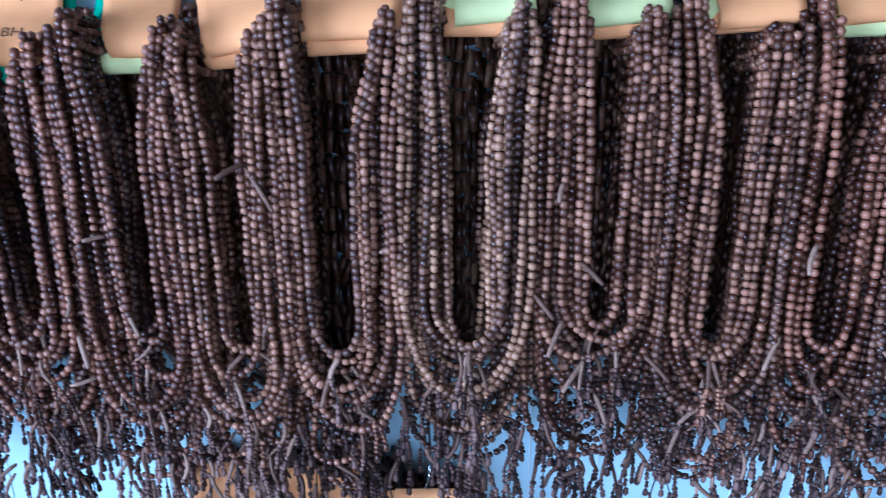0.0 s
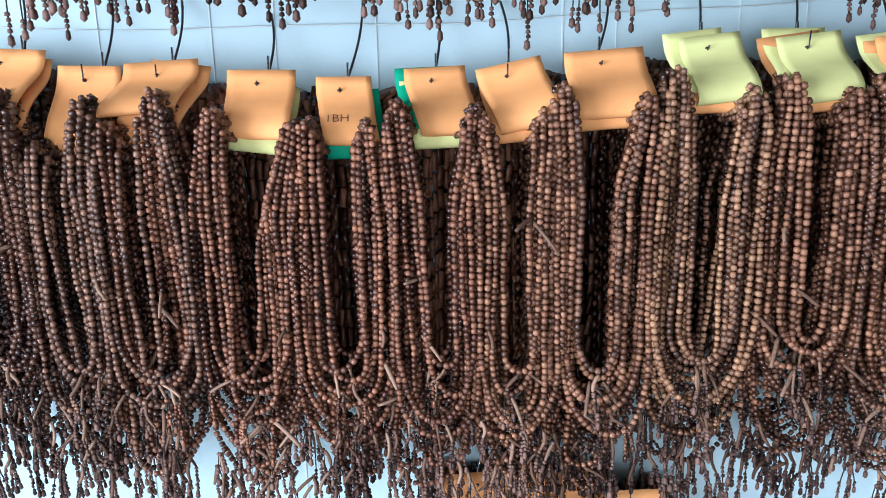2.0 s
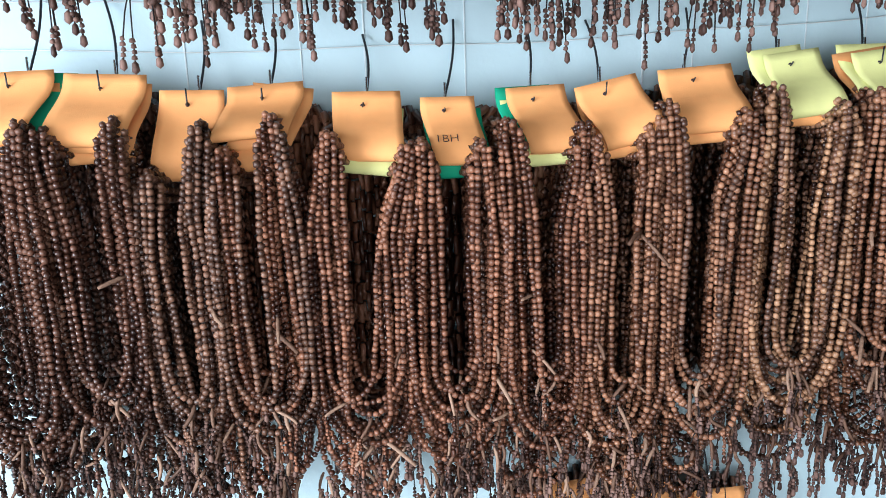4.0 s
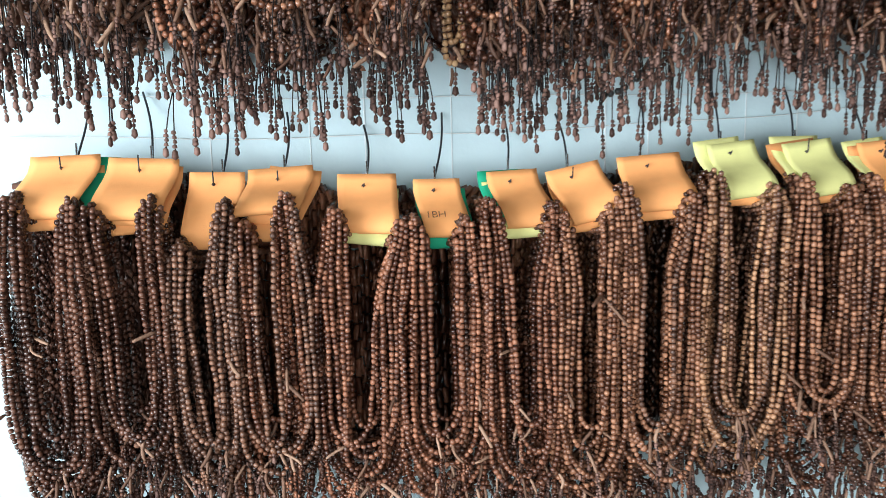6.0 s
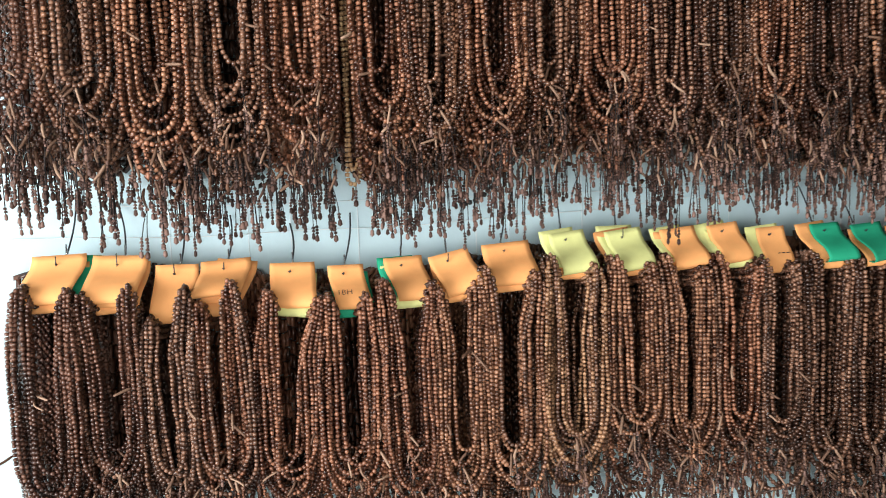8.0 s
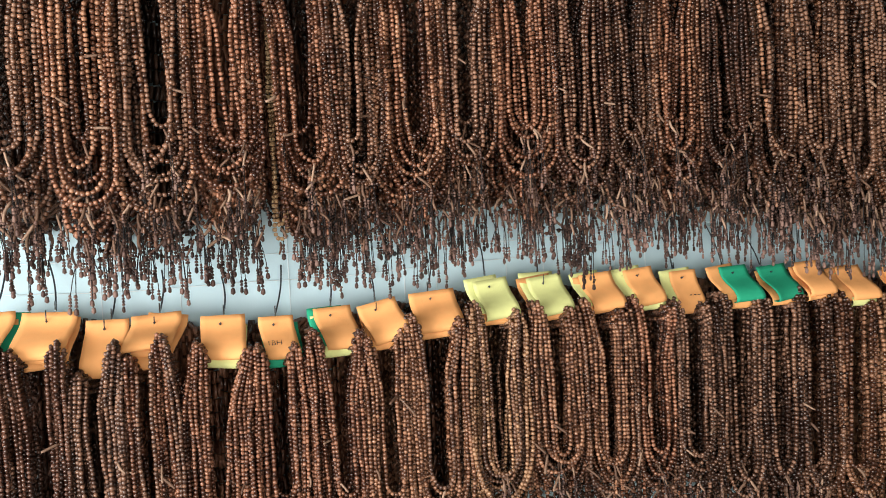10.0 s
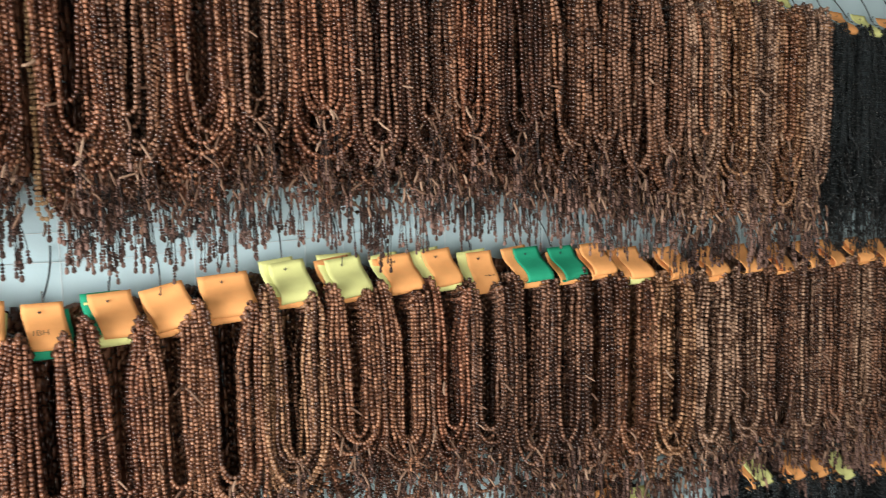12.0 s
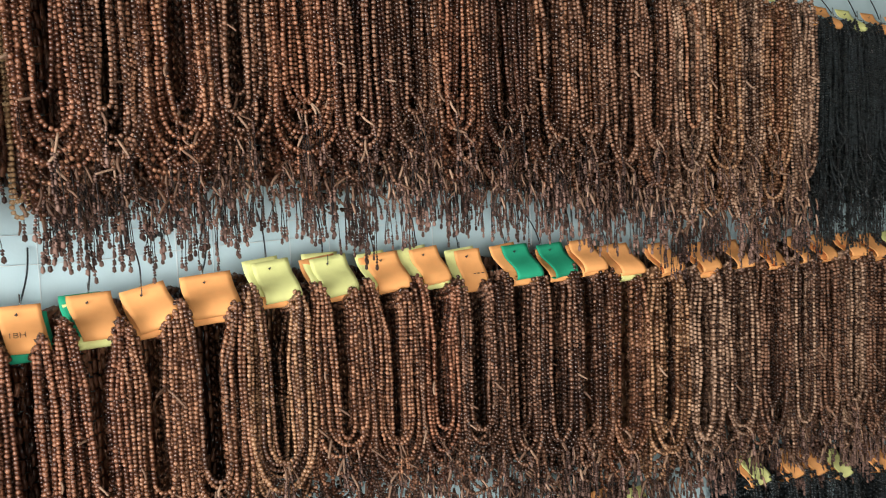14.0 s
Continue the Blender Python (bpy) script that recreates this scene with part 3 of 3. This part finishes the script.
# main row: x, z of the hook, front paper, papers behind (colour, dx, dz, tilt), tilt, flatness, drop, wood
MAIN = [
    (-0.726, 1.638, "orange", [("orange", 0.008, -0.012, 0.02), ("green", 0.022, -0.002, -0.05)], 0.02, 1.0, 0.325, M_DARK),
    (-0.648, 1.633, "orange", [("orange", 0.010, -0.008, -0.08), ("orange", 0.004, -0.014, 0.06)], -0.05, 1.0, 0.300, M_DARK),
    (-0.573, 1.616, "orange", [], -0.03, 0.6, 0.305, M_GREY),
    (-0.505, 1.619, "orange", [("orange", 0.002, -0.014, 0.05), ("orange", 0.014, -0.002, -0.14)], 0.05, 0.9, 0.310, M_RED),
    (-0.412, 1.609, "orange", [("yellow", 0.006, -0.014, -0.14)], -0.02, 0.9, 0.315, M_RED),
    (-0.334, 1.601, "orange", [("green", 0.005, -0.013, 0.03)], -0.01, 0.85, 0.315, M_RED),
    (-0.246, 1.608, "orange", [("yellow", -0.004, -0.012, 0.03), ("green", -0.011, 0.0, 0.03)], 0.04, 0.95, 0.325, M_RED),
    (-0.173, 1.611, "orange", [("orange", -0.002, -0.011, 0.10)], 0.20, 0.95, 0.330, M_BROWN),
    (-0.082, 1.621, "orange", [("orange", -0.006, -0.011, 0.05)], 0.06, 0.95, 0.345, M_BROWN),
    (0.021, 1.633, "yellow", [("orange", -0.002, -0.010, 0.0), ("yellow", -0.014, 0.004, 0.10)], 0.10, 1.0, 0.335, M_GOLD),
    (0.119, 1.632, "yellow", [("orange", 0.0, -0.010, 0.06), ("orange", -0.016, 0.0, 0.12), ("yellow", -0.010, 0.006, 0.0)], 0.10, 1.0, 0.330, M_BROWN),
    (0.217, 1.630, "orange", [("orange", -0.010, -0.004, 0.08), ("yellow", -0.018, 0.002, 0.10)], 0.08, 1.0, 0.340, M_BROWN),
    (0.301, 1.633, "orange", [("yellow", 0.0, -0.010, 0.03), ("yellow", -0.020, 0.002, 0.12)], 0.10, 0.9, 0.350, M_RED),
    (0.392, 1.623, "orange", [("yellow", -0.014, 0.003, 0.08)], 0.04, 0.6, 0.360, M_GREY),
    (0.500, 1.624, "green", [("orange", -0.002, -0.013, 0.0), ("orange", -0.022, 0.002, 0.1)], 0.04, 1.0, 0.395, M_GREY),
    (0.585, 1.620, "green", [("orange", -0.002, -0.010, 0.0)], 0.06, 1.0, 0.410, M_GREY),
    (0.664, 1.622, "orange", [("orange", -0.006, -0.008, 0.05)], 0.05, 1.0, 0.420, M_GREY),
    (0.764, 1.606, "orange", [("yellow", 0.002, -0.012, 0.0), ("orange", -0.016, 0.0, 0.1)], 0.06, 1.0, 0.435, M_BROWN),
    (0.882, 1.600, "orange", [("orange", -0.006, -0.006, 0.1)], 0.06, 1.0, 0.450, M_GOLD),
    (1.000, 1.592, "orange", [("orange", 0.002, -0.014, 0.0)], 0.08, 1.0, 0.460, M_ASH),
    (1.110, 1.590, "orange", [], 0.02, 1.0, 0.440, M_ASH),
    (1.235, 1.585, "orange", [("orange", 0.004, -0.01, 0.0)], 0.05, 1.0, 0.450, M_GREY),
    (1.345, 1.584, "orange", [], 0.05, 1.0, 0.460, M_ASH),
    (1.440, 1.582, "orange", [("orange", -0.008, -0.006, 0.05)], 0.02, 1.0, 0.470, M_GREY),
    (1.560, 1.580, "orange", [("orange", -0.008, -0.008, 0.05)], 0.03, 1.0, 0.470, M_ASH),
    (1.664, 1.570, "orange", [("orange", 0.004, -0.010, 0.05)], 0.05, 1.0, 0.480, M_GREY),
    (1.764, 1.572, "yellow", [], 0.05, 1.0, 0.480, M_ASH),
    (1.905, 1.565, "orange", [("orange", -0.008, -0.006, 0.05)], 0.05, 1.0, 0.480, M_ASH),
    (2.020, 1.560, "orange", [], 0.05, 1.0, 0.480, M_GREY),
]
WOOD_WORDS = {M_BROWN: "warm brown", M_RED: "reddish brown", M_GOLD: "golden brown", M_GREY: "greyish brown", M_DARK: "very dark brown", M_ASH: "ashen brown", M_BLACK: "glossy black"}
HOOK_Y = 0.775
WIDTHS = {0: 0.070, 1: 0.072, 2: 0.058, 3: 0.070, 4: 0.065, 5: 0.053, 6: 0.059, 7: 0.064, 8: 0.077, 9: 0.060, 10: 0.064, 13: 0.054}


HANKS = []
# crests of both legs against the hook (x, z, x, z), middle and half width of the hollow between the legs
CRESTS = {0: (-0.034, -0.022, 0.022, -0.028), 1: (-0.038, -0.029, 0.019, -0.024), 2: (-0.030, -0.052, 0.016, -0.013), 3: (-0.034, -0.039, 0.010, -0.011),
          4: (-0.034, -0.018, 0.037, -0.031), 5: (-0.027, -0.023, 0.027, -0.025), 6: (-0.033, -0.015, 0.038, -0.020), 7: (-0.028, -0.032, 0.029, -0.028),
          8: (-0.045, -0.017, 0.033, -0.027), 9: (-0.045, -0.018, 0.027, -0.034), 10: (-0.036, -0.023, 0.023, -0.036), 11: (-0.048, -0.023, 0.018, -0.045),
          12: (-0.040, -0.030, 0.030, -0.050)}
HOLLOWS = {0: (-0.010, 0.011), 1: (-0.006, 0.010), 2: (-0.014, 0.006), 3: (-0.015, 0.006), 4: (-0.009, 0.010), 5: (0.0, 0.011), 6: (0.001, 0.009), 7: (0.002, 0.008),
           8: (-0.013, 0.014), 9: (-0.012, 0.011), 10: (-0.006, 0.009), 11: (-0.009, 0.008), 12: (-0.008, 0.010)}
SHEAR = {0: -0.016, 1: -0.010, 2: -0.006, 3: -0.022, 5: 0.008, 6: 0.011, 7: 0.008}
LENGTHS = {2: 1.02, 3: 0.50, 13: 0.95}
TIPS = {0: 0.012, 1: 0.017, 2: 0.015, 3: 0.010, 7: 0.012, 10: 0.016}


def main_row():
    for i, (x, z, colour, behind, tilt, flat, drop, wood) in enumerate(MAIN):
        rng = np.random.default_rng(500 + i)
        hook = (x, HOOK_Y, z)
        far = i > 13
        size = 0.0066 if i < 8 else 0.0070 if i < 12 else 0.0075 * max(1.0, drop / 0.36)
        x_before = MAIN[i - 1][0] if i else x - 0.085
        x_after = MAIN[i + 1][0] if i + 1 < len(MAIN) else x + 0.10
        mid, hollow = HOLLOWS.get(i, (-0.018, 0.016))
        mid_before = HOLLOWS.get(i - 1, (-0.018, 0))[0] if i else mid
        mid_after = HOLLOWS.get(i + 1, (-0.018, 0))[0]
        outer = (min((x + mid - x_before - mid_before) / 2 + 0.003, 0.062), min((x_after + mid_after - x - mid) / 2 + 0.003, 0.062))
        wall_hook(rng, hook, rng.normal(0, 0.012), TIPS.get(i, 0.003))
        HANKS.append(hank(100 + i, hook, drop, 0.703 if not far else 0.722, wood, f"{WOOD_WORDS[wood]} wooden bead strings looped over a wall hook", "middle row of bead hanks",
                          centre=mid, gap=hollow, outer=outer, crest=CRESTS.get(i, (-0.050, -0.030, 0.018, -0.042)), ranks=2, size=size, detail=3 if i < 13 else 2,
                          extra=12 if i < 13 else 7, longer=(1.03, 1.27) if i < 13 else (1.02, 1.21), tail=0.042 if not far else 0.06, fringe=30 if i < 9 else 20, single=4 if 1 < i < 12 else 0, spread=(1.16 if i else 1.0) if not far else 1.2 if i < 17 else 1.6, back=(3 if i else 8) if not far else 1, stray=0.08 if i < 17 else 0.4))
        off = 0.004
        paper_tag(rng, hook, colour, dx=off, tilt=tilt, flat=flat, twist=rng.normal(0, 0.014), width=WIDTHS.get(i), shear=SHEAR.get(i, 0.0), length=LENGTHS.get(i, 0.74))
        for k, (c2, dx, dz, t2) in enumerate(behind):
            paper_tag(rng, hook, c2, dx=off + dx, dy=0.0045 * (k + 1), dz=dz, tilt=t2, flat=flat * 0.93, shear=SHEAR.get(i, 0.0) * 0.7, length=0.93 if i == 13 else 0.74)


main_row()


# upper row: its loops end above the tags of the middle row
def upper_row():
    xs = np.array([-0.78, -0.46, -0.25, -0.10, 0.12, 0.26, 0.49, 0.77, 1.03, 1.29])
    zs = np.array([1.815, 1.786, 1.785, 1.795, 1.804, 1.800, 1.783, 1.752, 1.73, 1.724])
    rng = np.random.default_rng(77)
    x, i = -0.735, 0
    woods = [M_DARK, M_GREY, M_RED, M_GREY, M_RED, M_RED, M_GREY, M_RED, M_GREY, M_RED, M_DARK, M_GREY, M_RED, M_DARK, M_GREY, M_GREY, M_GREY, M_GREY, M_ASH, M_GOLD, M_ASH, M_GOLD, M_ASH]
    while x < 1.225:
        wood = woods[min(i, len(woods) - 1)]
        hz = 2.155 + rng.normal(0, 0.008)
        bottom = float(np.interp(x, xs, zs)) + rng.normal(0, 0.008)
        hook = (x, 0.745, hz)
        wall_hook(rng, (x, 0.775, hz), rng.normal(0, 0.01))
        step = rng.uniform(0.078, 0.098)
        hank(900 + i, hook, hz - bottom, 0.640, wood, f"{WOOD_WORDS[wood]} wooden bead strings hanging from the upper wall hooks", "upper row of bead hanks",
             centre=rng.normal(0, 0.006), gap=rng.uniform(0.003, 0.012), outer=(step / 2 + 0.004, step / 2 + 0.004), ranks=2, spread=1.26, back=2, extra=5 if x < 0.8 else 7,
             mix=(0.25, M_GREY if wood is M_DARK else M_BROWN), tail=0.072, size=0.0071 if x < 0.5 else 0.0084, detail=2, stray=0.14, fringe=24 if x < 0.2 else 36 if x < 0.8 else 26,
             nest=(0.76, 1.0), longer=(1.0, 1.12) if x < -0.45 else (1.0, 1.15) if x < 0.8 else (1.02, 1.28))
        paper_tag(rng, (x, 0.745, hz), "orange" if rng.random() > 0.3 else "yellow", tilt=rng.normal(0, 0.08))
        x += step
        i += 1


upper_row()


def black_rows():
    rng = np.random.default_rng(31)
    for i, x in enumerate((1.37, 1.47, 1.57, 1.68, 1.79, 1.90, 2.01, 2.12)):
        hook = (x, 0.775, 2.155)
        wall_hook(rng, hook, rng.normal(0, 0.01))
        hank(1300 + i, hook, 0.45 + rng.normal(0, 0.02), 0.715, M_BLACK, "glossy black bead strings hanging from the upper wall hooks", "upper row of bead hanks",
             gap=0.004, outer=(0.053, 0.053), ranks=2, spread=1.55, back=2, extra=3, size=0.0064, detail=1, tail=0.07, stray=0.3, nest=(0.62, 1.0), fringe=30)
        paper_tag(rng, hook, "yellow" if i == 2 else "orange", tilt=rng.normal(0, 0.05))
    lower = [(-0.205, 1.171, "orange", M_GREY), (-0.115, 1.167, "orange", M_GREY), (-0.028, 1.141, "orange", M_GREY),
             (0.483, 1.092, "orange", M_BLACK), (0.584, 1.094, "orange", M_BLACK), (0.684, 1.092, "orange", M_BLACK), (0.790, 1.074, "yellow", M_BLACK),
             (1.164, 1.068, "yellow", M_BLACK), (1.292, 1.053, "orange", M_BLACK), (1.387, 1.039, "orange", M_BLACK), (1.498, 1.007, "yellow", M_BLACK),
             (1.682, 0.987, "orange", M_BLACK), (1.776, 0.961, "orange", M_BLACK), (1.934, 0.912, "orange", M_BLACK), (2.044, 0.902, "orange", M_BLACK)]
    for i, (x, z, colour, wood) in enumerate(lower):
        hook = (x, 0.775, z)
        wall_hook(rng, hook, rng.normal(0, 0.01))
        hank(1400 + i, hook, 0.36, 0.715, wood, f"{WOOD_WORDS[wood]} bead strings hanging from the lower wall hooks", "lower row of bead hanks",
             gap=0.006, outer=(0.048, 0.048), ranks=1, spread=1.4, back=2, extra=0, size=0.0068, detail=1, ends=False, fringe=0)
        paper_tag(rng, hook, colour, dx=0.004, tilt=rng.normal(0.04, 0.05))
        paper_tag(rng, hook, "orange" if i != 4 else "yellow", dx=-0.012, dy=0.0045, dz=-0.004, tilt=rng.normal(0.1, 0.05))


black_rows()


# ---- small things ----
def surface_of(flat, length, drop):
    """Where a tag's front lies at that drop below its hole: forward and slope."""
    prof = np.array(PROFILE)[:9]
    f, d = prof[:, 0] * flat, np.where(prof[:, 1] < 0, prof[:, 1] * length, prof[:, 1])
    o = np.argsort(-d)
    d, f = d[o], f[o]
    a, b = np.interp(drop - 0.003, -d, f), np.interp(drop + 0.003, -d, f)
    return (a + b) / 2, math.atan2(b - a, 0.006)


def pen_mark(text, hook, drop, flat, dx, size, bars=False):
    """Pen writing on the front of a tag."""
    fwd, slope = surface_of(flat, 0.74, drop)
    m = Matrix.Translation((hook[0] + dx, hook[1] - 0.004 - fwd - 0.0013, hook[2] - drop)) @ Matrix.Rotation(radians(90) - slope, 4, "X")
    if bars:
        bm = bmesh.new()
        for i, (x, w, hgt) in enumerate(((-0.010, 0.004, 0.006), (-0.002, 0.005, 0.007), (0.007, 0.006, 0.006))):
            box(bm, x - w / 2, x + w / 2, -hgt * 0.12, hgt * 0.12, 0, 0.0002)
        ob = part("pen_mark", bm, M_INK)
    else:
        cu = bpy.data.curves.new("pen_mark", "FONT")
        cu.body, cu.size, cu.align_x, cu.extrude, cu.offset = text, size, "CENTER", 0.0001, -0.0002
        tmp = new("pen_mark_curve", cu)
        bpy.context.view_layer.update()
        me = bpy.data.meshes.new_from_object(tmp.evaluated_get(bpy.context.evaluated_depsgraph_get()))
        bpy.data.objects.remove(tmp)
        me.materials.clear()
        me.materials.append(M_INK)
        ob = new("pen_mark", me)
    ob.matrix_world = m
    return tagged(ob, "dark pen writing on the orange paper tag", "writing")


pen_mark("1BH", (-0.334, HOOK_Y, 1.601), 0.027, 0.85, -0.001, 0.013)
pen_mark("", (0.399, HOOK_Y, 1.623), 0.030, 0.6, 0.006, 0.01, bars=True)


def stray_strings():
    """A pale string among the upper row and a short dark one caught on the tassels."""
    rng = np.random.default_rng(5)
    top = (-0.315, 0.70, 2.15)
    ob = thing("bead_hank", top, "pale wooden bead strings among the upper brown hanks", "bead strands", "upper row of bead hanks")
    for k in range(2):
        w = 0.006 + 0.003 * k
        p = strand_path(rng, top[0], (top[0] - w, top[0] + w), ((top[0] - w, 2.13), (top[0] + w, 2.13)), 0.690 + 0.004 * k, 0.70, 1.752 - 0.02 * k, -0.006)
        st = strand(rng, p, 0.0072, M_PALE, 2, ob)
        twig, q = end_bead_arrays(rng, p[np.argmin(p[:, 2])], 0.0072, 0.3, 0.1)
        under(mesh_object("end_bead", *twig, M_TWIG), st)
    a, b = np.array(CHAIN[0]), np.array(CHAIN[1])
    s_ = np.linspace(0, 1, 40)[:, None]
    line = a + (b - a) * s_ - np.array([0, 0, 0.006]) * np.sin(s_ * np.pi)
    ob = thing("bead_string", tuple(a), "short string of black beads caught among the tassels", "bead strands")
    strand(rng, line, 0.0085, M_BLACK, 3, ob)


CHAIN = ((-0.16, 0.70, 1.70), (-0.11, 0.70, 1.73))
stray_strings()


# long end beads that stand out from the front of the hanks: hank, then x and z of both ends
TWIGS = [(7, -0.156, 1.484, -0.174, 1.476), (7, -0.158, 1.483, -0.134, 1.452), (9, 0.056, 1.386, 0.076, 1.366), (9, 0.087, 1.358, 0.073, 1.334),
         (10, 0.107, 1.324, 0.086, 1.303), (4, -0.412, 1.291, -0.382, 1.269), (3, -0.510, 1.414, -0.485, 1.394), (5, -0.301, 1.350, -0.287, 1.325),
         (6, -0.262, 1.372, -0.244, 1.352), (8, -0.098, 1.318, -0.106, 1.290), (10, 0.150, 1.330, 0.170, 1.312), (11, 0.262, 1.345, 0.243, 1.322)]


def loose_twigs():
    rng = np.random.default_rng(9)
    for i, x0, z0, x1, z1 in TWIGS:
        s = np.linspace(0, 1, 6)[:, None]
        a, b = np.array([x0, 0.708, z0]), np.array([x1, 0.690, z1])
        p = a + (b - a) * s + np.array([0, 0, 0.0012]) * np.sin(s * 3.1)
        r = np.array([0.0015, 0.0021, 0.0020, 0.0021, 0.0019, 0.0016]) * rng.uniform(0.85, 1.1)
        under(mesh_object("end_bead", *tube_arrays(p, r, 7), M_TWIG), HANKS[i])


loose_twigs()
